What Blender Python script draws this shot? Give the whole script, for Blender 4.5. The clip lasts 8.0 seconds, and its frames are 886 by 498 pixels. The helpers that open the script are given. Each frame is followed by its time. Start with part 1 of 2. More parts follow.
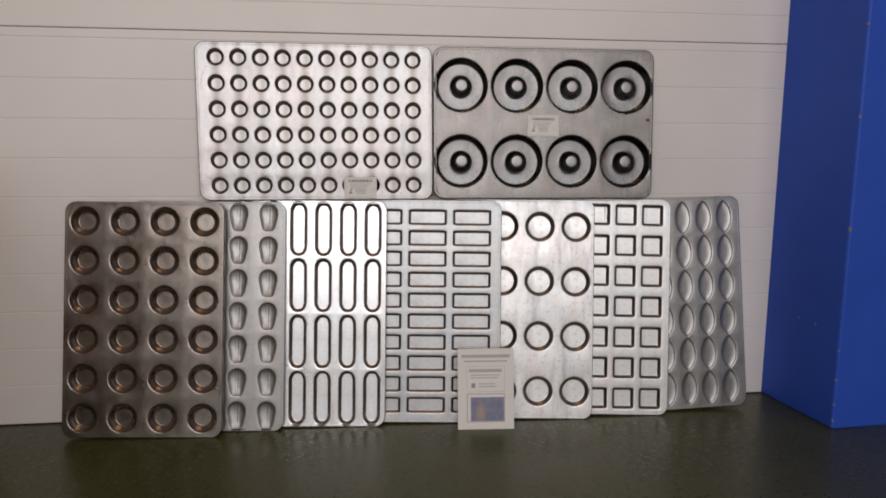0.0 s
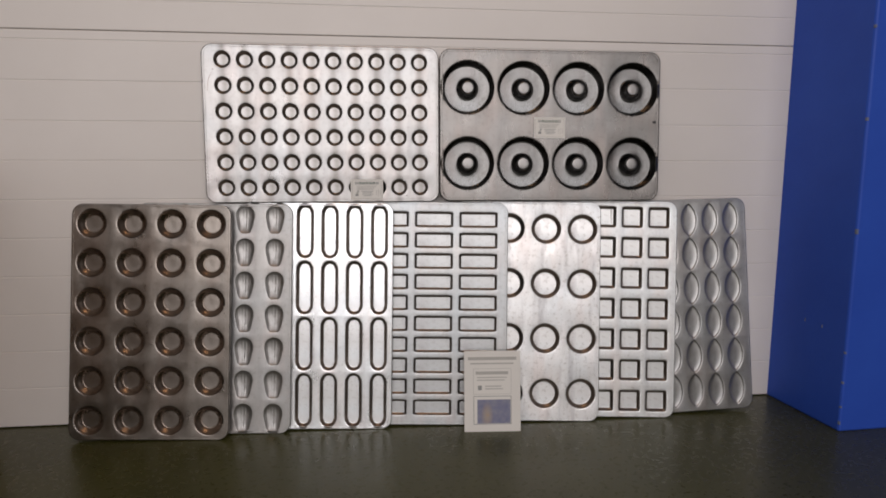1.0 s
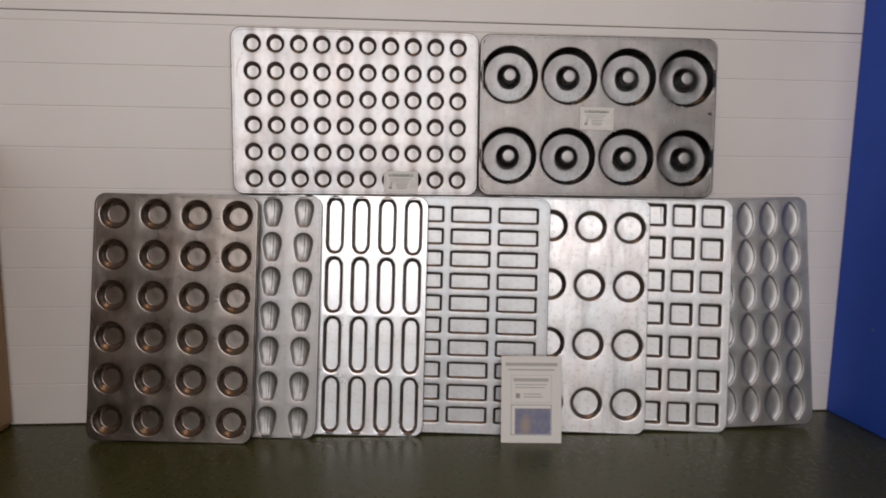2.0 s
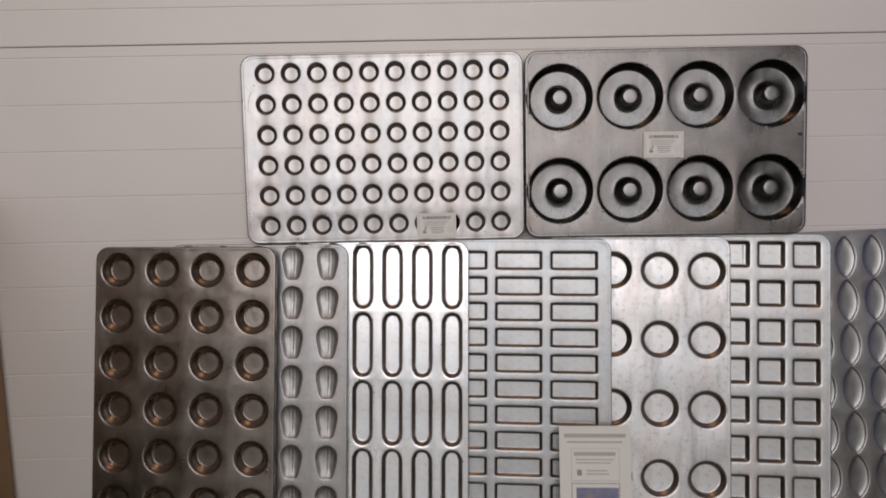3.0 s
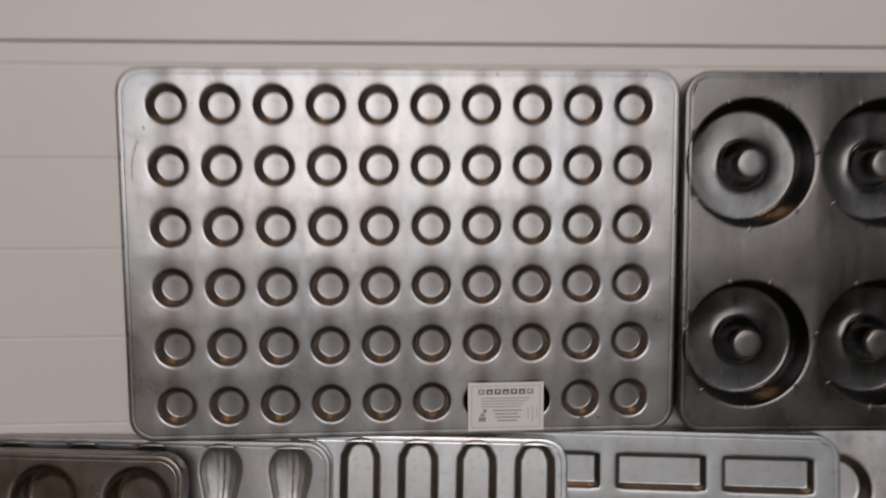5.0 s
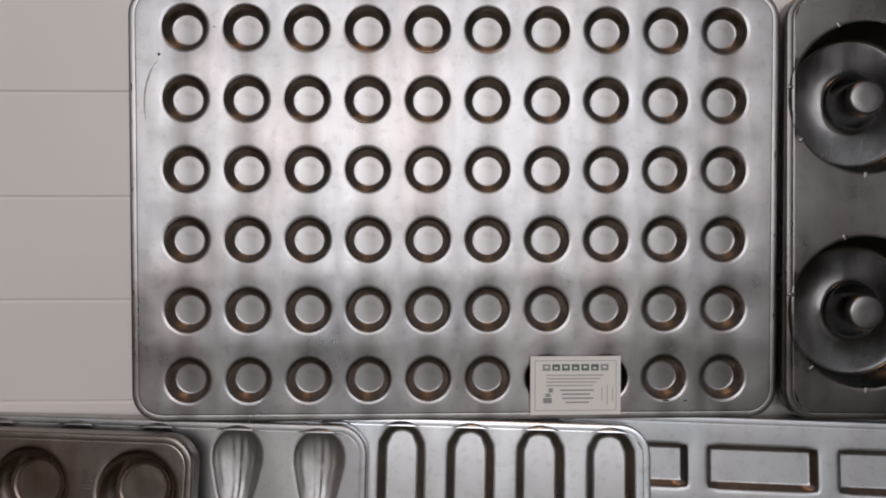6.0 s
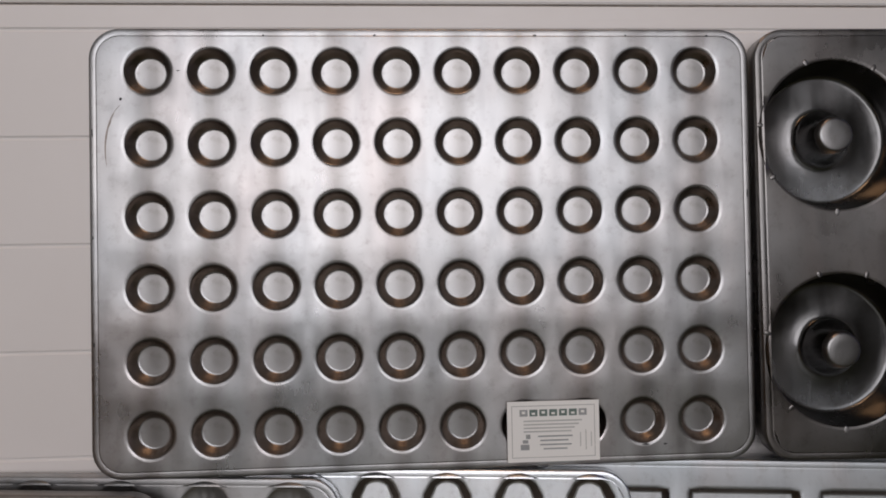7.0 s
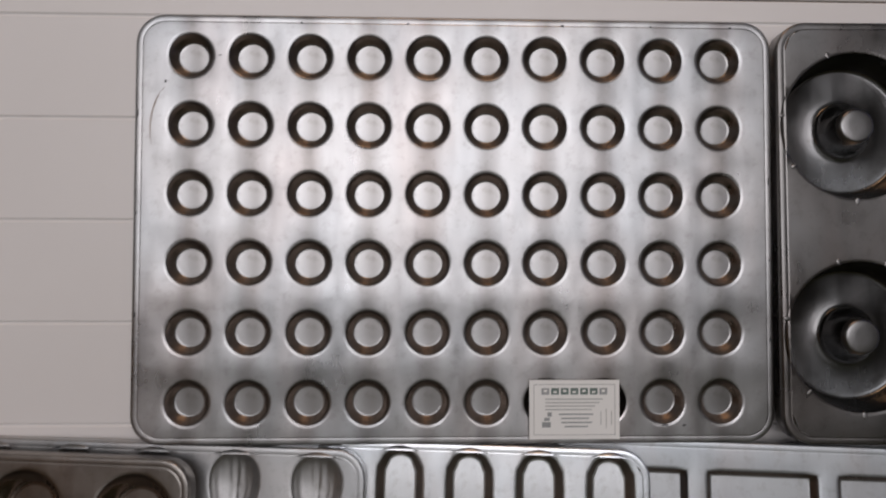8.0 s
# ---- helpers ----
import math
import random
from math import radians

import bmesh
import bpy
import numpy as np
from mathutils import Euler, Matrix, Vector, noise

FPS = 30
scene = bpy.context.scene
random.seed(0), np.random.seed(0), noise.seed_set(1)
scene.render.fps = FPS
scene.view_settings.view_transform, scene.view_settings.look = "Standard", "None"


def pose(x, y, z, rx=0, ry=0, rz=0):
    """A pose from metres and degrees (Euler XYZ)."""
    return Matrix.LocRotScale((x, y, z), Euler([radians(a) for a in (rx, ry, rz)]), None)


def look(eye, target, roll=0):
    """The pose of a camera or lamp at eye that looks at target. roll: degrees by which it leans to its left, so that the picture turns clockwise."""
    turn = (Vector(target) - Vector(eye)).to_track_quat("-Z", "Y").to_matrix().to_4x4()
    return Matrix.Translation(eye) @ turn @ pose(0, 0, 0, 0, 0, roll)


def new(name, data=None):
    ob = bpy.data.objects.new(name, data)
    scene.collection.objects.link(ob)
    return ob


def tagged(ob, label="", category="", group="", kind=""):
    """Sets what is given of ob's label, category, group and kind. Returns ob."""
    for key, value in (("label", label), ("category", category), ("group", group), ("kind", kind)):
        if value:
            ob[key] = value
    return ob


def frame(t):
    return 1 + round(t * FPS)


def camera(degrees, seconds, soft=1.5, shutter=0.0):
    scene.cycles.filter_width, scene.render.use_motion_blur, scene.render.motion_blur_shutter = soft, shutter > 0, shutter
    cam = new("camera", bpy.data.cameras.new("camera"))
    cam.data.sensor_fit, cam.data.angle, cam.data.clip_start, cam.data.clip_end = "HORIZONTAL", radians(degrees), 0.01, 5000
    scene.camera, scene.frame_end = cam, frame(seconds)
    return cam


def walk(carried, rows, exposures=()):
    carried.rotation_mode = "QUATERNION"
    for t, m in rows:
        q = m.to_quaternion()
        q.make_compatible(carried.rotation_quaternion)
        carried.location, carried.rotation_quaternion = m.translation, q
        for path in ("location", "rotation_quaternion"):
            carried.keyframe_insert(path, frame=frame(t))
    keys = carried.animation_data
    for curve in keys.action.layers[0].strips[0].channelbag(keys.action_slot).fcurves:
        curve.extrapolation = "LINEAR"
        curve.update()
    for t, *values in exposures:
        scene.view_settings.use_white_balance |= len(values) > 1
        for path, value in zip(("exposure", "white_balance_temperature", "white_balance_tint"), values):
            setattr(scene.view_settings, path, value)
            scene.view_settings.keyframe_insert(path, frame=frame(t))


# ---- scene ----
cam = camera(73.9, 8.0, 1.8, 0.5)
PATH = [
    (0, (0.41, -1.622, 0.662), (0.623, 0.351, 0.415), -0.1),
    (0.5, (0.402, -1.621, 0.659), (0.615, 0.352, 0.412), -0.1),
    (1, (0.394, -1.619, 0.667), (0.606, 0.355, 0.421), -0.1),
    (1.2, (0.385, -1.618, 0.662), (0.597, 0.355, 0.414), -0.1),
    (2.3, (0.361, -1.458, 0.633), (0.469, 0.527, 0.412), 0.9),
    (2.5, (0.364, -1.41, 0.677), (0.453, 0.577, 0.461), 0.9),
    (2.7, (0.379, -1.371, 0.687), (0.438, 0.617, 0.476), 0.3),
    (2.9, (0.36, -1.336, 0.719), (0.4, 0.652, 0.501), -0.9),
    (3, (0.358, -1.319, 0.717), (0.383, 0.669, 0.504), -1.2),
    (3.2, (0.384, -1.276, 0.728), (0.483, 0.713, 0.543), -0.3),
    (3.3, (0.368, -1.246, 0.731), (0.456, 0.745, 0.566), -0.4),
    (3.5, (0.339, -1.181, 0.755), (0.433, 0.811, 0.6), -0.8),
    (3.7, (0.302, -1.118, 0.763), (0.353, 0.879, 0.666), -1.2),
    (3.8, (0.278, -1.07, 0.812), (0.31, 0.925, 0.665), -0.6),
    (4, (0.27, -0.987, 0.884), (0.318, 1.01, 0.787), 1.4),
    (4.2, (0.278, -0.925, 0.963), (0.392, 1.07, 0.9), 1.6),
    (4.5, (0.276, -0.826, 0.931), (0.431, 1.163, 0.791), 0.5),
    (4.7, (0.284, -0.754, 0.91), (0.406, 1.236, 0.762), -0.6),
    (5, (0.261, -0.668, 0.876), (0.358, 1.318, 0.665), -0.2),
    (5.2, (0.262, -0.622, 0.829), (0.363, 1.365, 0.628), -0.6),
    (5.7, (0.237, -0.584, 0.797), (0.304, 1.414, 0.661), -0.3),
    (6.3, (0.221, -0.571, 0.783), (0.26, 1.427, 0.716), 0.1),
    (6.5, (0.232, -0.567, 0.807), (0.317, 1.431, 0.77), 0.3),
    (7, (0.237, -0.566, 0.811), (0.335, 1.431, 0.768), -0.9),
    (7.5, (0.24, -0.57, 0.812), (0.318, 1.428, 0.779), -0.8),
    (8, (0.223, -0.584, 0.785), (0.277, 1.415, 0.772), 0.2),
]
walk(cam, [(t, look(eye, target, roll)) for t, eye, target, roll in PATH],
     [(0.0, 0.0, 6640, 10), (1.2, 0.0, 6640, 10), (2.5, 0.0, 6580, 10), (3.5, 0.0, 6500, 10), (4.2, -0.03, 6500, 10), (5.2, -0.08, 6500, 10), (6.3, 0.06, 6250, 10), (8.0, 0.03, 6250, 10)])

# ---- world and lights ----
world = bpy.data.worlds.new("world")
scene.world = world
world.use_nodes = True
world.node_tree.nodes["Background"].inputs["Color"].default_value = (0.6, 0.7, 0.85, 1)
world.node_tree.nodes["Background"].inputs["Strength"].default_value = 0.3


def area_lamp(name, place, target, w, h, watts, colour):
    data = bpy.data.lights.new(name, "AREA")
    data.shape, data.size, data.size_y, data.energy, data.color = "RECTANGLE", w, h, watts, colour
    ob = new(name, data)
    ob.matrix_world = look(place, target)
    return ob


# daylight in the wide loading opening behind the camera, brighter in the middle
area_lamp("daylight_opening", (0.175, -5.58, 2.44), (0.175, 0, 2.44), 6.35, 3.52, 138, (1.0, 0.94, 0.935))
area_lamp("daylight_middle", (-0.35, -5.50, 1.95), (-0.35, 0, 1.95), 3.6, 2.2, 23, (1.0, 0.95, 0.955))
# warm lamp high in the hall
area_lamp("warm_lamp", (0.35, -1.35, 3.9), (0.35, -1.2, 0), 1.2, 0.5, 12, (1.0, 0.55, 0.27))

# ---- materials ----


def material(name):
    m = bpy.data.materials.new(name)
    m.use_nodes = True
    nt = m.node_tree
    return m, nt, nt.nodes["Principled BSDF"]


def node(nt, kind, **values):
    n = nt.nodes.new(kind)
    for key, v in values.items():
        n.inputs[key.replace("_", " ")].default_value = v
    return n


def mapped(nt, scale, coord="Object"):
    tc = nt.nodes.new("ShaderNodeTexCoord")
    mp = nt.nodes.new("ShaderNodeMapping")
    mp.inputs["Scale"].default_value = scale
    nt.links.new(tc.outputs[coord], mp.inputs["Vector"])
    return mp.outputs["Vector"]


def noise_of(nt, vec, scale, detail=4, rough=0.55):
    n = node(nt, "ShaderNodeTexNoise", Scale=scale, Detail=detail, Roughness=rough)
    nt.links.new(vec, n.inputs["Vector"])
    return n.outputs["Fac"]


def ramp(nt, fac, a, b, ca, cb):
    r = nt.nodes.new("ShaderNodeValToRGB")
    r.color_ramp.elements[0].position, r.color_ramp.elements[1].position = a, b
    r.color_ramp.elements[0].color, r.color_ramp.elements[1].color = (*ca, 1), (*cb, 1)
    nt.links.new(fac, r.inputs["Fac"])
    return r.outputs["Color"]


def span(nt, fac, lo, hi, a=0.3, b=0.7):
    r = node(nt, "ShaderNodeMapRange", From_Min=a, From_Max=b, To_Min=lo, To_Max=hi)
    nt.links.new(fac, r.inputs["Value"])
    return r.outputs["Result"]


def mix(nt, fac, ca, cb, kind="MULTIPLY"):
    m = nt.nodes.new("ShaderNodeMix")
    m.data_type, m.blend_type = "RGBA", kind
    if isinstance(fac, float):
        m.inputs["Factor"].default_value = fac
    else:
        nt.links.new(fac, m.inputs["Factor"])
    for sock, c in ((m.inputs["A"], ca), (m.inputs["B"], cb)):
        if isinstance(c, tuple):
            sock.default_value = (*c, 1)
        else:
            nt.links.new(c, sock)
    return m.outputs["Result"]


def metal(name, light, dark, rough, spread=0.12, period=0.0, phase=0.0, wave=0.0002, dents=0.0004, stain=(0.5, 0.47, 0.43), stained=0.5, streaks=0.5):
    """Pressed sheet steel: rolling grain, handling stains, soft dents, and a slight swell along the cup columns."""
    m, nt, b = material(name)
    b.inputs["Metallic"].default_value = 1.0
    obj = mapped(nt, (1, 1, 1))
    grain = noise_of(nt, mapped(nt, (110, 110, 16)), 1.0, 3)
    cloud = noise_of(nt, obj, 11.0, 5)
    fine = noise_of(nt, obj, 90.0, 4, 0.7)
    base = ramp(nt, cloud, 0.3, 0.72, dark, light)
    base = mix(nt, span(nt, fine, 0.0, stained, 0.52, 0.8), base, stain)
    runs = noise_of(nt, mapped(nt, (34, 34, 5)), 1.0, 4, 0.6)
    base = mix(nt, span(nt, runs, 0.0, streaks, 0.5, 0.75), base, (0.70, 0.69, 0.70))
    blue = noise_of(nt, obj, 6.0, 3)
    base = mix(nt, span(nt, blue, 0.0, 0.8, 0.42, 0.62), base, (0.93, 0.97, 1.0))
    tint = noise_of(nt, mapped(nt, (16, 16, 5)), 1.0, 2)
    base = mix(nt, span(nt, tint, 0.0, 0.8, 0.48, 0.66), base, (1.0, 0.94, 0.92))
    nt.links.new(base, b.inputs["Base Color"])
    add = nt.nodes.new("ShaderNodeMath")
    nt.links.new(span(nt, grain, rough - spread * 0.2, rough + spread * 0.2), add.inputs[0])
    nt.links.new(span(nt, cloud, -spread * 0.7, spread * 0.7), add.inputs[1])
    nt.links.new(add.outputs[0], b.inputs["Roughness"])
    soft = noise_of(nt, obj, 14.0, 2, 0.4)
    bump = node(nt, "ShaderNodeBump", Strength=1.0, Distance=dents)
    nt.links.new(soft, bump.inputs["Height"])
    ripple = node(nt, "ShaderNodeBump", Strength=1.0, Distance=dents * 0.22)
    nt.links.new(noise_of(nt, obj, 48.0, 2, 0.5), ripple.inputs["Height"])
    nt.links.new(bump.outputs["Normal"], ripple.inputs["Normal"])
    bump_g = node(nt, "ShaderNodeBump", Strength=1.0, Distance=0.000005)
    nt.links.new(grain, bump_g.inputs["Height"])
    nt.links.new(ripple.outputs["Normal"], bump_g.inputs["Normal"])
    out = bump_g.outputs["Normal"]
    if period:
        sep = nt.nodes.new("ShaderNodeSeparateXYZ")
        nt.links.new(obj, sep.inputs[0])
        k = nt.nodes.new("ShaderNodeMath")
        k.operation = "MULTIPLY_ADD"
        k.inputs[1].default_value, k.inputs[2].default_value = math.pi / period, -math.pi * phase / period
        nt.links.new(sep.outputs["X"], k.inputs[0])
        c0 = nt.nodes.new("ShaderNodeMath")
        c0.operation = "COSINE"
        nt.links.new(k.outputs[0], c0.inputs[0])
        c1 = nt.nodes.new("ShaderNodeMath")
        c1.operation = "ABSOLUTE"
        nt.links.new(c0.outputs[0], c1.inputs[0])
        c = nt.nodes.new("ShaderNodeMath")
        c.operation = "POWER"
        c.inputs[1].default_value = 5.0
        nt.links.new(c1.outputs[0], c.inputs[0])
        # base colour multiplied darker in bands along the cup columns
        banded = mix(nt, span(nt, c.outputs[0], 0.0, 0.8, 0.1, 1.0), base, (0.58, 0.56, 0.54))
        nt.links.new(banded, b.inputs["Base Color"])
        bw = node(nt, "ShaderNodeBump", Strength=1.0, Distance=wave)
        nt.links.new(c.outputs[0], bw.inputs["Height"])
        nt.links.new(out, bw.inputs["Normal"])
        out = bw.outputs["Normal"]
    nt.links.new(out, b.inputs["Normal"])
    return m


def painted(name, light, dark, rough, scale=6.0, bump=0.0003, specks=None, speck_from=0.68, metal_=0.0):
    m, nt, b = material(name)
    obj = mapped(nt, (1, 1, 1))
    cloud = noise_of(nt, obj, scale, 5)
    fine = noise_of(nt, obj, scale * 22, 4, 0.65)
    base = ramp(nt, cloud, 0.3, 0.7, dark, light)
    if specks:
        base = mix(nt, span(nt, fine, 0.0, 0.8, speck_from, speck_from + 0.08), base, specks, "MIX")
    nt.links.new(base, b.inputs["Base Color"])
    nt.links.new(span(nt, fine, rough - 0.06, rough + 0.06), b.inputs["Roughness"])
    b.inputs["Metallic"].default_value = metal_
    bp = node(nt, "ShaderNodeBump", Strength=0.5, Distance=bump)
    nt.links.new(fine, bp.inputs["Height"])
    nt.links.new(bp.outputs["Normal"], b.inputs["Normal"])
    return m


PANEL = painted("door_panel_paint", (0.84, 0.802, 0.772), (0.78, 0.742, 0.712), 0.36, 2.2, 0.00015)
BOARD = painted("brown_board", (0.36, 0.225, 0.115), (0.29, 0.18, 0.09), 0.6, 3.0)
FLOOR = painted("green_floor_paint", (0.066, 0.068, 0.018), (0.043, 0.046, 0.012), 0.30, 3.0, 0.00005, (0.058, 0.058, 0.026), 0.70)
BLUE = painted("blue_paint", (0.033, 0.106, 0.58), (0.027, 0.086, 0.51), 0.5, 4.0, 0.0004)
CHIP = painted("bare_plaster", (0.22, 0.24, 0.32), (0.14, 0.16, 0.24), 0.8, 40)
PLASTER = painted("hall_plaster", (0.32, 0.31, 0.30), (0.26, 0.253, 0.245), 0.85, 1.5)
CEIL = painted("ceiling_sheet", (0.24, 0.24, 0.23), (0.19, 0.19, 0.183), 0.7, 1.5)
PAPER = painted("paper", (0.87, 0.85, 0.81), (0.84, 0.82, 0.78), 0.5, 9, 0.0001)
INK = painted("grey_ink", (0.36, 0.365, 0.36), (0.30, 0.305, 0.30), 0.7, 60)
PALE = painted("pale_ink", (0.55, 0.54, 0.51), (0.48, 0.47, 0.45), 0.7, 60)
TEAL = painted("green_ink", (0.15, 0.20, 0.175), (0.11, 0.15, 0.13), 0.7, 60)

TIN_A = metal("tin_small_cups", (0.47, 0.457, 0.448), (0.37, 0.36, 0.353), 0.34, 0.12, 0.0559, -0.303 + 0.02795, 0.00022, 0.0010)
STEEL_B = metal("dark_ring_steel", (0.245, 0.231, 0.219), (0.185, 0.173, 0.163), 0.31, 0.12, dents=0.0005)
RING_B = metal("worn_ring_steel", (0.25, 0.247, 0.243), (0.135, 0.132, 0.129), 0.22, 0.14, dents=0.0008, stained=0.8)
STEEL_C = metal("brown_baked_steel", (0.36, 0.322, 0.288), (0.26, 0.23, 0.205), 0.33, 0.12, dents=0.0016)
STEEL_D = metal("grey_shell_steel", (0.54, 0.525, 0.51), (0.44, 0.43, 0.42), 0.45, 0.1)
TIN_E = metal("bright_long_tin", (0.91, 0.915, 0.915), (0.82, 0.825, 0.83), 0.33, 0.12)
ALU_F = metal("matt_aluminised", (0.60, 0.61, 0.614), (0.53, 0.538, 0.54), 0.46, 0.08)
TIN_G = metal("bright_round_tin", (0.93, 0.925, 0.92), (0.74, 0.73, 0.72), 0.47, 0.2, dents=0.0008, stained=0.9, streaks=1.0)
ALU_H = metal("matt_square_tin", (0.86, 0.86, 0.85), (0.77, 0.77, 0.76), 0.46, 0.08)
STEEL_I = metal("grey_oval_steel", (0.55, 0.54, 0.53), (0.46, 0.452, 0.445), 0.42, 0.1)
# dark steel for the cup walls' painted-in shade; the scrape shares it
SHADE_SCRAPE = metal("cup_shade_and_scrape", (0.32, 0.268, 0.23), (0.18, 0.157, 0.14), 0.34, 0.14, stained=0.8)
CAP_B = metal("ring_tube_steel", (0.30, 0.29, 0.28), (0.20, 0.192, 0.185), 0.32, 0.1)
# darker copy of the brown tray's steel: cup wall shade as colour
CUP_SHADE_C = metal("brown_cup_wall_shade", (0.29, 0.238, 0.20), (0.18, 0.148, 0.125), 0.30, 0.1)
WELD = metal("bright_weld", (0.46, 0.44, 0.42), (0.30, 0.29, 0.28), 0.5, 0.1)
SCUFF = painted("black_scuff", (0.03, 0.03, 0.032), (0.02, 0.02, 0.02), 0.6, 60)

BLUE.node_tree.nodes["Principled BSDF"].inputs["Specular IOR Level"].default_value = 0.25

# spun grain round the ring moulds, each one worn differently
spun = RING_B.node_tree
worn = spun.nodes["Principled BSDF"].inputs["Base Color"]
grey = spun.nodes.new("ShaderNodeCombineColor")
info = spun.nodes.new("ShaderNodeObjectInfo")
for channel in ("Red", "Green", "Blue"):
    spun.links.new(span(spun, info.outputs["Random"], 0.80, 1.05, 0.0, 1.0), grey.inputs[channel])
spun.links.new(mix(spun, 1.0, worn.links[0].from_socket, grey.outputs["Color"]), worn)
tangent = spun.nodes.new("ShaderNodeTangent")
tangent.direction_type, tangent.axis = "RADIAL", "Y"
spun.links.new(tangent.outputs["Tangent"], spun.nodes["Principled BSDF"].inputs["Tangent"])
spun.nodes["Principled BSDF"].inputs["Anisotropic"].default_value = 0.35

# ---- building helpers ----


def mesh_of(name, verts, faces, mat, smooth=False):
    me = bpy.data.meshes.new(name)
    me.from_pydata(verts, [], faces)
    me.materials.append(mat)
    if smooth:
        me.shade_smooth()
    me.update()
    return me


def part(name, me, parent, label="", place=(0, 0, 0)):
    ob = new(name, me)
    ob.parent = parent
    ob.location = place
    if label:
        ob["label"] = label
    return ob


def box(x0, x1, y0, y1, z0, z1, bevel=0.0):
    bm = bmesh.new()
    bmesh.ops.create_cube(bm, size=1.0)
    for v in bm.verts:
        v.co = Vector(((x0 + x1) / 2 + v.co.x * (x1 - x0), (y0 + y1) / 2 + v.co.y * (y1 - y0), (z0 + z1) / 2 + v.co.z * (z1 - z0)))
    if bevel:
        bmesh.ops.bevel(bm, geom=bm.edges[:], offset=bevel, segments=2, affect="EDGES", profile=0.5)
    return bm


def bm_mesh(name, bm, mat):
    me = bpy.data.meshes.new(name)
    bm.to_mesh(me)
    bm.free()
    me.materials.append(mat)
    return me


def structure(name, bm, mat, label, category):
    return tagged(new(name, bm_mesh(name, bm, mat)), label, category, kind="structure")


# ---- hall ----
X0, X1, Y0, Y1, H = -4.0, 5.0, -5.6, 0.0, 4.8
structure("floor", box(X0, X1, Y0, Y1 + 0.3, -0.1, 0.0), FLOOR, "dark green painted concrete floor, slightly glossy", "floor")
structure("ceiling", box(X0, X1, Y0, Y1 + 0.3, H, H + 0.1), CEIL, "grey sheet ceiling of the hall", "ceiling")
structure("wall_west", box(X0 - 0.15, X0, Y0, Y1 + 0.3, 0, H), PLASTER, "plain grey plastered hall wall", "wall")
structure("wall_east", box(X1, X1 + 0.15, Y0, Y1 + 0.3, 0, H), PLASTER, "plain grey plastered hall wall", "wall")
bm = box(X0, -3.0, Y0 - 0.15, Y0, 0, H)
for bx in ((3.35, X1, 0, H), (-3.0, 3.35, 4.2, H), (-3.0, 3.35, 0, 0.68)):
    o = box(bx[0], bx[1], Y0 - 0.15, Y0, bx[2], bx[3])
    tmp = bpy.data.meshes.new("tmp")
    o.to_mesh(tmp)
    o.free()
    bm.from_mesh(tmp)
    bpy.data.meshes.remove(tmp)
structure("wall_south", bm, PLASTER, "plain grey hall wall with a wide opening", "wall")

# sectional door: ribbed white panels, rib pitch 0.1
door = tagged(new("wall_north"), "white ribbed sectional door panels with thin horizontal grooves", "door", kind="structure")
DX0, DX1 = X0, 1.595


def panel_mesh(z0, z1, grooves):
    """One door panel: profile drawn in y and z, run along x."""
    prof = [(0.006, z0 + 0.0010), (0.0010, z0 + 0.0012), (0.0, z0 + 0.0030)]
    for g in grooves:
        prof += [(0.0, g - 0.0022), (0.0013, g - 0.0006), (0.0013, g + 0.0006), (0.0, g + 0.0022)]
    prof += [(0.0, z1 - 0.0022), (0.0010, z1 - 0.0010), (0.006, z1 - 0.0008), (0.045, z1 - 0.0008), (0.045, z0 + 0.0010)]
    n = len(prof)
    verts = [(x, y, z) for x in (DX0, DX1) for y, z in prof]
    faces = [(i, (i + 1) % n, n + (i + 1) % n, n + i) for i in range(n)]
    faces += [tuple(range(n))[::-1], tuple(range(n, 2 * n))]
    return mesh_of("panel", verts, faces, PANEL)


JOINTS = [0.002, 1.032, 1.532, 2.035, 2.535, 3.035, 3.535, 4.035, 4.8]
for z0, z1 in zip(JOINTS, JOINTS[1:]):
    gs = [g for g in np.arange(0.008, 4.8, 0.1) if z0 + 0.008 < g < z1 - 0.008]
    part("panel", panel_mesh(z0, z1, gs), door)
part("backing", bm_mesh("backing", box(DX0, DX1, 0.05, 0.12, 0, H), PLASTER), door, "plain backing behind the panels")
# board added beside the view to shade the door's left and bounce brown
structure("wall_added_shade", box(-0.70, -0.625, -1.35, 0.0, 0.0, 0.74, 0.02), BOARD, "added low brown board that shades the door's left end", "wall")
structure("wall_pier", box(1.60, X1, 0.0, 0.3, 0, H), PLASTER, "plain grey wall beside the column", "wall")

# blue column
column = tagged(new("column"), "square column painted glossy blue with chipped edges", "column", kind="structure")
part("shaft", bm_mesh("shaft", box(0, 0.52, -0.005, 0.275, 0.0, H, 0.006), BLUE), column)
column.matrix_world = pose(1.579, -0.262, 0, 0, 0.45, 3.2)
rc = random.Random(4)
for cz in (0.065, 0.13, 0.21, 0.52, 0.80, 1.02, 1.33, 0.02):
    s = rc.uniform(0.0025, 0.005)
    chip = box(-0.001, s, -0.0062, 0.0, cz, cz + s * rc.uniform(1.5, 3.0), 0.0008)
    part("paint_chip", bm_mesh("paint_chip", chip, CHIP), column, "pale chip in the paint")
for cy, cz in ((0.135, 0.262), (0.075, 0.258)):
    part("paint_chip", bm_mesh("paint_chip", box(-0.0012, 0.002, cy, cy + 0.003, cz, cz + 0.009, 0.0006), CHIP), column, "pale chip in the paint")

# ---- baking trays ----
N = 48
ANGLES = [2 * math.pi * i / N for i in range(N)]


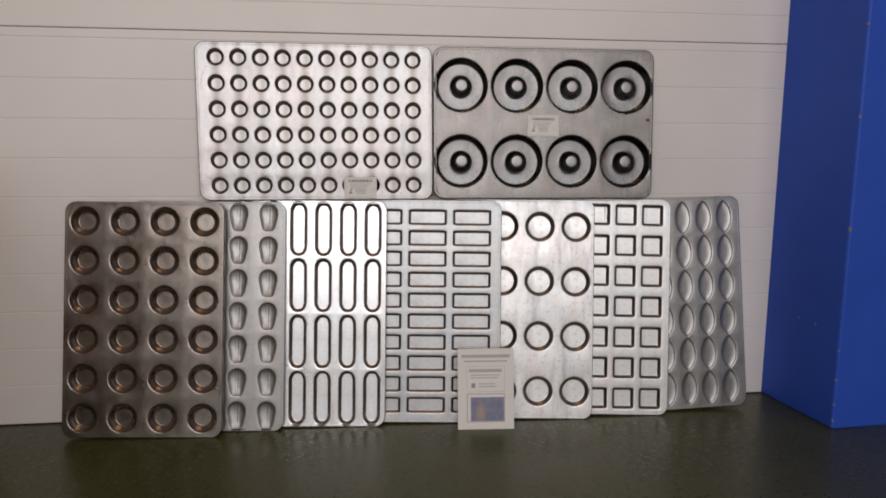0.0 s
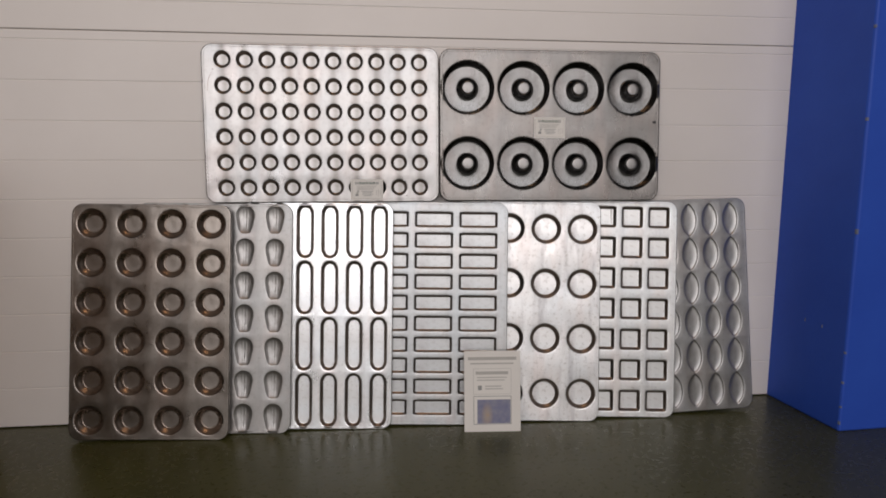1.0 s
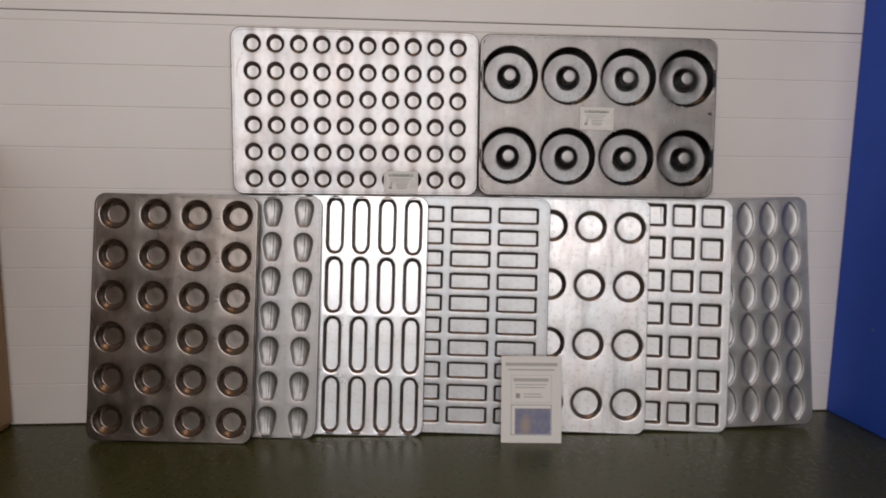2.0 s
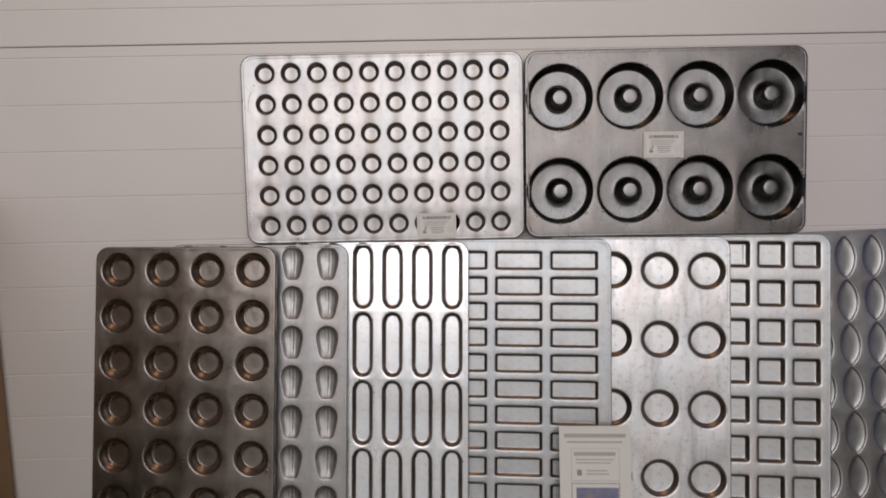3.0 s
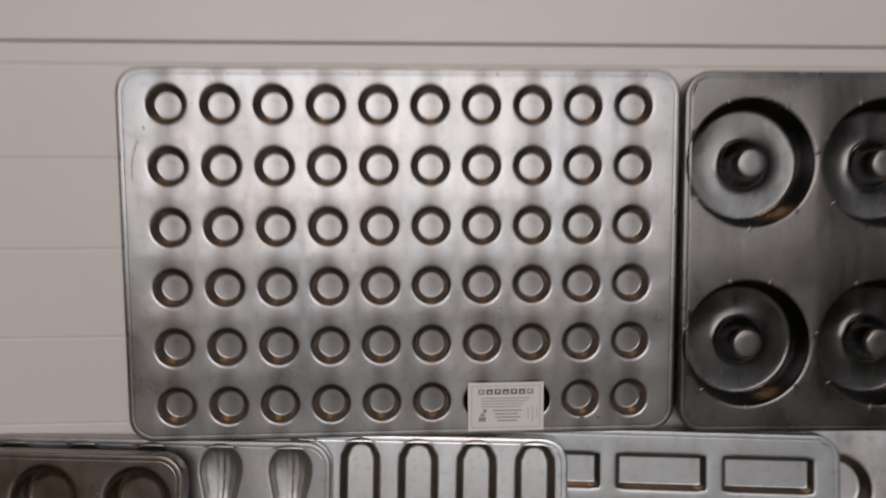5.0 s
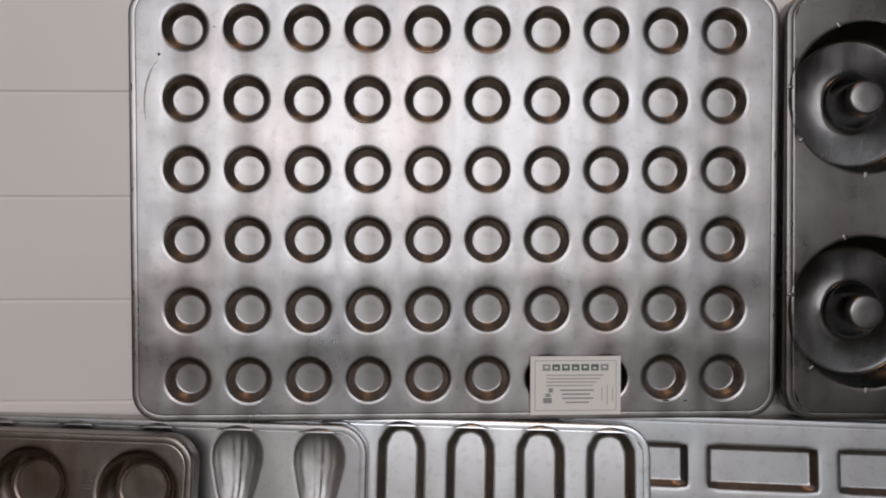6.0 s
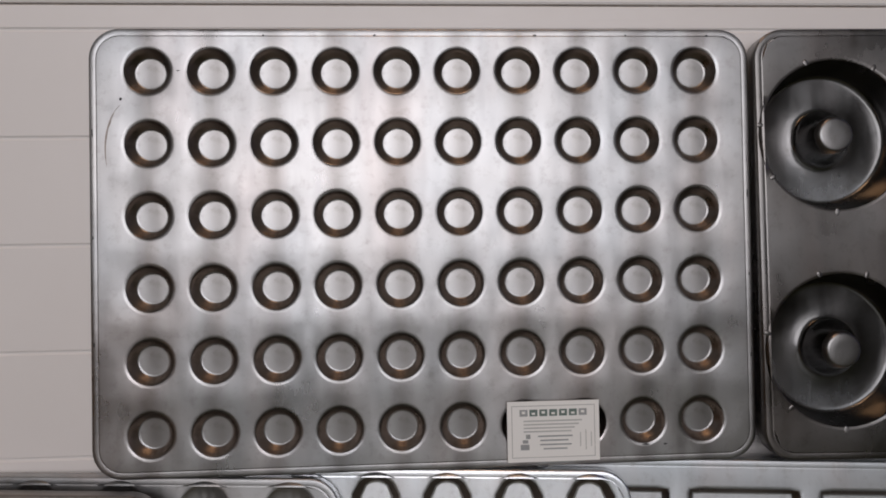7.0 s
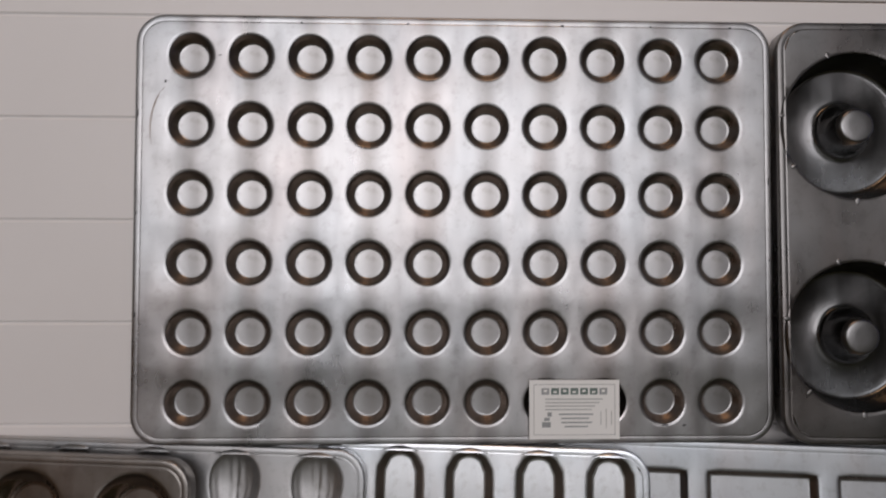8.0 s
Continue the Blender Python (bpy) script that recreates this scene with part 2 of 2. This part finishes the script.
def on_square(t):
    c, s = math.cos(t), math.sin(t)
    k = max(abs(c), abs(s))
    return c / k, s / k


def round_corner(x, z, a, b, r):
    """Pulls a point of a rectangle's outline onto its rounded corner."""
    cx, cz = a - r, b - r
    if abs(x) > cx and abs(z) > cz:
        v = Vector((abs(x) - cx, abs(z) - cz)).normalized() * r
        return math.copysign(cx + v.x, x), math.copysign(cz + v.y, z)
    return x, z


def circle(r):
    return lambda t, d: ((r - d) * math.cos(t), (r - d) * math.sin(t))


def rounded(a, b, r):
    def shape(t, d):
        c, s = on_square(t)
        return round_corner((a - d) * c, (b - d) * s, a - d, b - d, max(0.001, min(r - d, a - d, b - d)))
    return shape


def lens(a, b):
    """A pointed oval between two arcs, with its tips just blunted."""
    big = (a * a + b * b) / (2 * a)

    def shape(t, d):
        k = (a - d) / a
        z = b * math.sin(t)
        x = 0.6 * (math.sqrt(big * big - z * z) - (big - a)) + 0.4 * a * abs(math.cos(t))
        return k * math.copysign(x, math.cos(t)), (1 - d / b) * z
    return shape


def shell(a, b):
    """Round at the wide end, tapering to a short blunt end."""
    def shape(t, d):
        c, s = on_square(t)
        x, z = round_corner((a - d) * c, (b - d) * s, a - d, b - d, (a - d) * (0.98 if s > 0 else 0.42))
        return x * (0.56 + 0.44 * max(0.0, min(1.0, (z / b + 1) / 1.15)) ** 0.8), z
    return shape


def bowl_mesh(name, shape, depth, mat, flutes=6):
    """A curved mould; flutes run together towards the narrow end."""
    verts, faces = [], []
    steps = [1.0, 0.985, 0.96, 0.92, 0.86, 0.78, 0.68, 0.57, 0.45, 0.32, 0.18, 0.08]
    for f in steps:
        for t in ANGLES:
            x, z = shape(t, 0.0)
            half = 0.0235 * (0.56 + 0.44 * max(0.0, min(1.0, (f * z / 0.0355 + 1) / 1.15)) ** 0.8)
            ridge = 0.00045 * math.cos(f * x / half * flutes * math.pi) * min(1.0, (1 - f) / 0.15)
            verts.append((f * x, 0.0007 + depth * (1 - f ** 2.6) ** 0.75 + ridge, f * z))
    for k in range(len(steps) - 1):
        for i in range(N):
            j = (i + 1) % N
            faces.append((k * N + i, k * N + j, (k + 1) * N + j, (k + 1) * N + i))
    faces.append(tuple((len(steps) - 1) * N + i for i in range(N)))
    return mesh_of(name, verts, faces, mat, True)


def cup_mesh(shape, rings, mat, wall_shade=None, shade_to=5):
    """A pressed pocket: rings of (inset, depth) from the lip to the bottom."""
    verts, faces = [], []
    for k, (d, w) in enumerate(rings):
        for i, t in enumerate(ANGLES):
            x, z = shape(t, d)
            y = w
            verts.append((x, y, z))
    for k in range(len(rings) - 1):
        for i in range(N):
            j = (i + 1) % N
            faces.append((k * N + i, k * N + j, (k + 1) * N + j, (k + 1) * N + i))
    last = (len(rings) - 1) * N
    faces.append(tuple(last + i for i in range(N)))
    me = mesh_of("cup", verts, faces, mat, True)
    if wall_shade:
        # the drawn wall's dark shade is put into a darker, browner steel colour
        me.materials.append(wall_shade)
        for k in range(1, shade_to):
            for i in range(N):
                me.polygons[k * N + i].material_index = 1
    return me


def sheet_mesh(w, h, inset, cols, rows, px, pz, shape, radius, mat, lip):
    """The flat sheet with an opening for every cup; x from -w to 0, z from 0 to h."""
    a, b = w / 2 - inset, h / 2 - inset
    verts, faces = [], []
    for ci in range(cols):
        for ri in range(rows):
            ux, uz = (ci - (cols - 1) / 2) * px, (ri - (rows - 1) / 2) * pz
            left = -a if ci == 0 else ux - px / 2
            right = a if ci == cols - 1 else ux + px / 2
            low = -b if ri == 0 else uz - pz / 2
            high = b if ri == rows - 1 else uz + pz / 2
            base = len(verts)
            for ring in range(4):
                for t in ANGLES:
                    if ring == 0:
                        c, s = on_square(t)
                        x = ux + c * ((right - ux) if c > 0 else (ux - left))
                        z = uz + s * ((high - uz) if s > 0 else (uz - low))
                        x, z = round_corner(x, z, a, b, radius)
                        y = 0.0
                    else:
                        x, z = shape(t, (-lip, -lip * 0.35, 0.0)[ring - 1])
                        x, z, y = x + ux, z + uz, (0.0, 0.0002, 0.0007)[ring - 1]
                    verts.append((x - w / 2, y, z + h / 2))
            for k in range(3):
                for i in range(N):
                    j = (i + 1) % N
                    faces.append((base + k * N + i, base + k * N + j, base + (k + 1) * N + j, base + (k + 1) * N + i))
    me = mesh_of("sheet", verts, faces, mat, False)
    bm = bmesh.new()
    bm.from_mesh(me)
    bmesh.ops.remove_doubles(bm, verts=bm.verts[:], dist=0.00002)
    bm.to_mesh(me)
    bm.free()
    me.shade_smooth()
    return me


def rim_mesh(w, h, inset, radius, mat, depth, bead):
    """The rolled edge: a fine crease round the sheet, a flat band, then a flange turned back."""
    a, b = w / 2 - inset, h / 2 - inset
    prof = [(0.0, 0.0), (inset * 0.05, bead * 0.12), (inset * 0.10, bead * 0.5), (inset * 0.15, bead * 0.5), (inset * 0.22, bead * 0.25), (inset * 0.5, bead * 0.22), (inset * 0.78, bead * 0.3), (inset * 0.9, bead * 0.8), (inset * 0.97, bead * 2.0), (inset, bead * 4.0), (inset, depth), (inset * 0.7, depth + 0.001), (inset * 0.5, depth - 0.001)]
    rows = []
    for d, y in prof:
        row = []
        r = radius + d
        for sx, sz, a0 in ((1, 1, 0), (-1, 1, 90), (-1, -1, 180), (1, -1, 270)):
            for q in range(9):
                t = radians(a0 + q * 11.25)
                row.append((sx * (a - radius) + r * math.cos(t) - w / 2, y, sz * (b - radius) + r * math.sin(t) + h / 2))
        rows.append(row)
    m = len(rows[0])
    verts = [p for row in rows for p in row]
    faces = [(k * m + (i + 1) % m, k * m + i, (k + 1) * m + i, (k + 1) * m + (i + 1) % m) for k in range(len(rows) - 1) for i in range(m)]
    return mesh_of("rim", verts, faces, mat, True)


def tray(label, w, h, cols, rows, px, pz, shape, rings, mat, inset=0.0075, radius=0.02, lip=0.003, depth=0.012, bead=0.0006, cup_name="cup", wall_shade=None, shade_to=5):
    root = tagged(new("baking_tray"), label, "baking tray", "baking trays against the door")
    part("sheet", sheet_mesh(w, h, inset, cols, rows, px, pz, shape, radius, mat, lip), root)
    part("rim", rim_mesh(w, h, inset, radius, mat, depth, bead), root, "rolled edge turned back")
    cup = cup_mesh(shape, rings, mat, wall_shade, shade_to) if isinstance(rings, list) else bowl_mesh(cup_name, shape, mat=mat, **rings)
    cups = []
    for ri in range(rows):
        for ci in range(cols):
            cups.append(part(cup_name, cup, root, "", ((ci - (cols - 1) / 2) * px - w / 2, 0, (ri - (rows - 1) / 2) * pz + h / 2)))
    return root, cups


def stand(root, x, y, z, yaw, lean, roll):
    """Pivot: the tray's lower right corner. yaw: right edge forward; lean: top back; roll: top to the right."""
    root.matrix_world = Matrix.Translation((x, y, z)) @ pose(0, 0, 0, 0, 0, -yaw) @ pose(0, 0, 0, 0, roll, 0) @ pose(0, 0, 0, -lean, 0, 0)


def steep(wall, depth, fillet=0.002):
    """Ring profile of a pocket with a sloping wall and a flat bottom."""
    return [(0.0, 0.0007), (0.0005, 0.0016), (0.0009, 0.0030), (wall * 0.55, depth * 0.6), (wall - 0.0006, depth - fillet), (wall, depth - fillet * 0.5), (wall + 0.0007, depth - fillet * 0.15), (wall + fillet, depth), (wall + fillet * 1.6, depth)]


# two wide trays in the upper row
tray_a, _ = tray("shiny tin tray with sixty small round cups", 0.606, 0.404, 10, 6, 0.0559, 0.0653, circle(0.0208), steep(0.0060, 0.0095, 0.0014), TIN_A, depth=0.012, wall_shade=SHADE_SCRAPE)
stand(tray_a, 0.5545, -0.0345, 0.5985, 0.0, 2.0, 0.0)
rings_b = [(0.0, 0.0007), (0.0006, 0.0018), (0.001, 0.004), (0.005, 0.0175), (0.0072, 0.0235), (0.0086, 0.0253), (0.0102, 0.0260), (0.0118, 0.0262), (0.015, 0.0264), (0.022, 0.0268), (0.029, 0.0270), (0.034, 0.0269)]
rings_b += [(0.0385, 0.0267), (0.0400, 0.02645), (0.0413, 0.0261), (0.0425, 0.02555), (0.0436, 0.0248), (0.0446, 0.0238), (0.0455, 0.0225), (0.0466, 0.0203), (0.0482, 0.0162), (0.0505, 0.0105), (0.0527, 0.0050), (0.0540, 0.0020), (0.0548, 0.0007), (0.0557, 0.0001), (0.0570, -0.0002), (0.0640, -0.0003)]
tray_b, cups_b = tray("dark steel tray with eight large ring cake moulds", 0.6, 0.4, 4, 2, 0.15, 0.2, circle(0.0705), rings_b, STEEL_B, depth=0.017, cup_name="ring_mould")
stand(tray_b, 1.155, -0.067, 0.599, 1.8, 3.2, 0.2)
ring_me = cups_b[0].data
ring_me.materials[0] = RING_B
ring_me.materials.append(CAP_B)
for poly in ring_me.polygons[-1 - 5 * N:]:
    poly.material_index = 1

# weld marks round each ring mould
weld_bm = bmesh.new()
bmesh.ops.create_icosphere(weld_bm, subdivisions=2, radius=0.0028)
for v in weld_bm.verts:
    v.co = Vector((v.co.x * 1.25, v.co.y * 0.14, v.co.z * 0.8))
weld = bm_mesh("weld_mark", weld_bm, STEEL_B)
weld.shade_smooth()
weld_bright = weld.copy()
weld_bright.materials[0] = WELD
rw = random.Random(9)
for cup in cups_b:
    for k in range(7):
        t = radians(-90 + k * 51.4 + rw.uniform(-9, 9))
        wm = part("weld_mark", weld if k else weld_bright, cup, "", (0.0727 * math.cos(t), 0.0, 0.0727 * math.sin(t)))
        wm.rotation_euler = (0, -t, 0)


def scuff(parent, x, z, w, h):
    bm = bmesh.new()
    bmesh.ops.create_icosphere(bm, subdivisions=2, radius=1.0)
    for v in bm.verts:
        k = 0.75 + 0.5 * noise.noise(v.co * 1.7 + Vector((x * 90, 0, z * 90)))
        v.co = Vector((x + w / 2 + v.co.x * w / 2 * k, v.co.y * 0.0002, z + h / 2 + v.co.z * h / 2 * k))
    part("scuff_mark", bm_mesh("scuff_mark", bm, SCUFF), parent, "small black scuff")


scuff(tray_b, -0.022, 0.208, 0.014, 0.010)
for sx, sz, sw, sh in ((-0.579, 0.338, 0.003, 0.004), (-0.529, 0.365, 0.004, 0.0012), (-0.110, 0.016, 0.008, 0.0022), (-0.090, 0.016, 0.005, 0.0018)):
    scuff(tray_a, sx, sz, sw, sh)

# a curved scrape beside the first cups, and nicks along the edges
arc_v, arc_f = [], []
for k in range(15):
    a = radians(118 + k * 6.0)
    wide = 0.0021 * math.sin(math.pi * (k + 0.5) / 15) * (0.7 + 0.6 * noise.noise(Vector((k * 0.7, 0, 0))))
    for r in (0.0, max(0.0003, wide)):
        arc_v.append((-0.566 + (0.026 - r) * math.cos(a), -0.0002, 0.296 + (0.044 - r) * math.sin(a)))
for k in range(14):
    arc_f.append((2 * k, 2 * k + 1, 2 * k + 3, 2 * k + 2))
part("scrape", mesh_of("scrape", arc_v, arc_f, SHADE_SCRAPE), tray_a, "thin curved scrape in the tin")
for nx, nw in ((-0.352, 0.003), (-0.205, 0.005), (-0.118, 0.002), (-0.452, 0.002), (-0.041, 0.003)):
    scuff(tray_a, nx, 0.3965, nw, 0.0022)
for nz, nh in ((0.305, 0.010), (0.118, 0.006), (0.214, 0.004)):
    scuff(tray_a, -0.6035, nz, 0.0016, nh)
    scuff(tray_a, -0.0045, nz * 0.8, 0.0016, nh)

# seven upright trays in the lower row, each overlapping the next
tray_c, _ = tray("dark brown baked steel tray with twenty-four muffin cups", 0.4, 0.6, 4, 6, 0.1, 0.1, circle(0.0365), steep(0.0120, 0.0150, 0.003), STEEL_C, depth=0.014, wall_shade=CUP_SHADE_C, shade_to=8)
stand(tray_c, 0.001, -0.141, 0.0, 4.6, 7.8, 0.8)

# press creases beside the cups and along the free edge of the brown tray
rk = random.Random(21)
crease_bm = bmesh.new()
bmesh.ops.create_icosphere(crease_bm, subdivisions=2, radius=1.0)
for v in crease_bm.verts:
    v.co = Vector((v.co.x * 0.0065 * (1 + 0.2 * v.co.z), v.co.y * 0.0007, v.co.z * 0.0011 + 0.0012 * v.co.x ** 2))
crease = bm_mesh("crease", crease_bm, STEEL_C)
crease.shade_smooth()
for ri in range(6):
    for cx, marks in ((-0.094, 3), (-0.194, 2)):
        for k in range(marks):
            c = part("crease", crease, tray_c, "", (cx + rk.uniform(-0.003, 0.003), 0.0, 0.05 + ri * 0.1 + (k - 1) * 0.009 + rk.uniform(-0.003, 0.003)))
            c.rotation_euler = (0, radians(rk.uniform(-14, 14)), 0)
            c.scale = (rk.uniform(0.7, 1.2), 1, rk.uniform(0.7, 1.3))
    for k in range(3):
        c = part("crease", crease, tray_c, "", (-0.013 + rk.uniform(-0.002, 0.002), 0.0, 0.012 + ri * 0.1 + k * 0.014 + rk.uniform(-0.003, 0.003)))
        c.rotation_euler = (0, radians(rk.uniform(35, 60)), 0)
        c.scale = (rk.uniform(0.7, 1.3), 1, rk.uniform(0.8, 1.4))
tray_d, _ = tray("grey steel tray with fluted shell-shaped moulds", 0.4, 0.6, 5, 7, 0.0775, 0.0862, shell(0.0235, 0.0355), dict(depth=0.0075), STEEL_D, cup_name="shell_mould")
stand(tray_d, 0.152, -0.118, 0.0, 4.0, 7.8, 0.9)
tray_e, _ = tray("bright tin tray with long rounded finger moulds", 0.4, 0.6, 6, 4, 0.0655, 0.149, rounded(0.0222, 0.071, 0.0222), steep(0.0068, 0.0105), TIN_E, cup_name="finger_mould", wall_shade=SHADE_SCRAPE)
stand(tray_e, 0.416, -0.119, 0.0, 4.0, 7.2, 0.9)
tray_f, _ = tray("matt grey tray with thirty rectangular moulds", 0.4, 0.6, 3, 10, 0.12, 0.0562, rounded(0.0512, 0.0208, 0.004), steep(0.0050, 0.0075, 0.0013), ALU_F, cup_name="bar_mould", wall_shade=SHADE_SCRAPE)
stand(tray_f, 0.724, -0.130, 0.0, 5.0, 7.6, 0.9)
tray_g, _ = tray("bright stained tin tray with sixteen round cups", 0.4, 0.6, 4, 4, 0.1, 0.15, circle(0.0405), steep(0.0090, 0.0115), TIN_G, wall_shade=SHADE_SCRAPE)
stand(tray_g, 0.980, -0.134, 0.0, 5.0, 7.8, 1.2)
tray_h, _ = tray("pale grey tray with thirty-five square moulds", 0.4, 0.6, 5, 7, 0.0745, 0.0848, rounded(0.0296, 0.0292, 0.005), steep(0.0066, 0.0095, 0.0016), ALU_H, cup_name="square_mould", wall_shade=SHADE_SCRAPE)
stand(tray_h, 1.197, -0.133, 0.0, 5.0, 7.6, 1.5)
tray_i, _ = tray("dull grey steel tray with shallow oval moulds", 0.4, 0.6, 6, 6, 0.0615, 0.0965, lens(0.0225, 0.0455), [(0.0, 0.0007), (0.0005, 0.0016), (0.0009, 0.0029), (0.0014, 0.0037), (0.0024, 0.0042), (0.005, 0.0049), (0.009, 0.0055), (0.014, 0.0059), (0.018, 0.0060)], STEEL_I, cup_name="oval_mould")
stand(tray_i, 1.447, -0.108, 0.4 * math.sin(radians(1.4)), 0.0, 7.4, -1.4)

# ---- printed cards ----


def flat(x0, x1, z0, z1, lift, thick=0.0002):
    return box(x0, x1, -lift - thick, -lift, z0, z1)


def card(label):
    """A printed business card, 85 by 55 mm: border, heading, lines and a small emblem as plain bars."""
    root = tagged(new("business_card"), label, "card")
    part("card_sheet", bm_mesh("card_sheet", flat(0, 0.085, 0, 0.055, 0, 0.0004), PAPER), root)
    for x0, x1, z0, z1 in ((0.004, 0.081, 0.0505, 0.0512), (0.004, 0.081, 0.0038, 0.0045), (0.004, 0.0047, 0.0045, 0.0505), (0.0803, 0.081, 0.0045, 0.0505)):
        part("border", bm_mesh("border", flat(x0, x1, z0, z1, 0.0005), PALE), root)
    for k in range(7):
        part("heading_bar", bm_mesh("heading_bar", flat(0.0115 + k * 0.0091, 0.0188 + k * 0.0091, 0.0415, 0.0475, 0.0005), INK if k in (0, 6) else TEAL), root)
        part("heading_gap", bm_mesh("heading_gap", flat(0.0135 + k * 0.0091, 0.0166 + k * 0.0091, 0.0430 if k % 2 else 0.0438, 0.0448 if k % 2 else 0.0460, 0.0008), PAPER), root)
    for k, (x0, x1) in enumerate(((0.015, 0.069), (0.015, 0.066), (0.015, 0.062), (0.015, 0.059))):
        part("text_line", bm_mesh("text_line", flat(x0, x1, 0.0365 - k * 0.0032, 0.0378 - k * 0.0032, 0.0005), PALE), root)
    for k, (x0, x1) in enumerate(((0.028, 0.060), (0.030, 0.056), (0.030, 0.059), (0.033, 0.055))):
        part("text_line", bm_mesh("text_line", flat(x0, x1, 0.0225 - k * 0.0038, 0.0238 - k * 0.0038, 0.0005), INK), root)
    for x0, x1, z0, z1 in ((0.067, 0.0678, 0.013, 0.026), (0.072, 0.0728, 0.010, 0.028), (0.077, 0.0778, 0.013, 0.026)):
        part("seal_stroke", bm_mesh("seal_stroke", flat(x0, x1, z0, z1, 0.0005), PALE), root)
    for x0, x1, z0, z1 in ((0.012, 0.020, 0.011, 0.016), (0.014, 0.019, 0.017, 0.020), (0.017, 0.021, 0.021, 0.025)):
        part("emblem", bm_mesh("emblem", flat(x0, x1, z0, z1, 0.0005), INK), root)
    return root


card_a = card("white printed business card standing against the small-cup tray")
card_a.matrix_world = pose(0.319, -0.0375, 0.604, -2.2, 0, 0)
card_b = card("white printed business card stuck on the ring mould tray")
card_b.matrix_world = Matrix.Translation((0.808, -0.0490, 0.768)) @ pose(0, 0, 0, -3.2, 0.6, -1.8)

# picture on the flyer: blue field with a warm patch
PICTURE, pt, pb = material("printed_picture")
far = pt.nodes.new("ShaderNodeVectorMath")
far.operation = "DISTANCE"
far.inputs[1].default_value = (0.090, -0.001, 0.030)
pt.links.new(mapped(pt, (1.5, 1, 0.7)), far.inputs[0])
patch = ramp(pt, far.outputs["Value"], 0.006, 0.026, (0.46, 0.34, 0.24), (0.19, 0.20, 0.34))
haze = noise_of(pt, mapped(pt, (1, 1, 1)), 70.0, 4)
pt.links.new(mix(pt, span(pt, haze, 0.0, 0.6), patch, (0.36, 0.36, 0.40), "MIX"), pb.inputs["Base Color"])
pb.inputs["Roughness"].default_value = 0.4

flyer = tagged(new("flyer"), "white printed flyer with a small colour picture leaning on the trays", "flyer")
part("flyer_sheet", bm_mesh("flyer_sheet", flat(0, 0.148, 0, 0.212, 0, 0.0008), PAPER), flyer)
for x0, x1, z0, z1, mt in ((0.010, 0.138, 0.188, 0.196, PALE), (0.016, 0.130, 0.177, 0.1805, PALE), (0.030, 0.116, 0.150, 0.158, PALE), (0.034, 0.112, 0.141, 0.1435, PALE), (0.034, 0.106, 0.134, 0.1365, PALE), (0.055, 0.098, 0.118, 0.1205, PALE), (0.055, 0.102, 0.111, 0.1135, PALE), (0.036, 0.046, 0.109, 0.121, INK),
                           (0.024, 0.124, 0.165, 0.1658, PALE), (0.024, 0.124, 0.098, 0.0988, PALE), (0.024, 0.0248, 0.098, 0.165, PALE), (0.1232, 0.124, 0.098, 0.165, PALE)):
    part("text_line", bm_mesh("text_line", flat(x0, x1, z0, z1, 0.0009), mt), flyer)
for x0, x1, z0, z1 in ((0.024, 0.124, 0.0920, 0.0935), (0.024, 0.124, 0.019, 0.0205), (0.024, 0.0255, 0.0205, 0.092), (0.1225, 0.124, 0.0205, 0.092)):
    part("picture_frame", bm_mesh("picture_frame", flat(x0, x1, z0, z1, 0.0009), INK), flyer)
part("picture", bm_mesh("picture", flat(0.034, 0.1215, 0.0215, 0.084, 0.0009), PICTURE), flyer, "blue picture with a warm patch")
flyer.matrix_world = Matrix.Translation((0.607, -0.158, 0.0)) @ pose(0, 0, 0, -7.5, 0, -4)
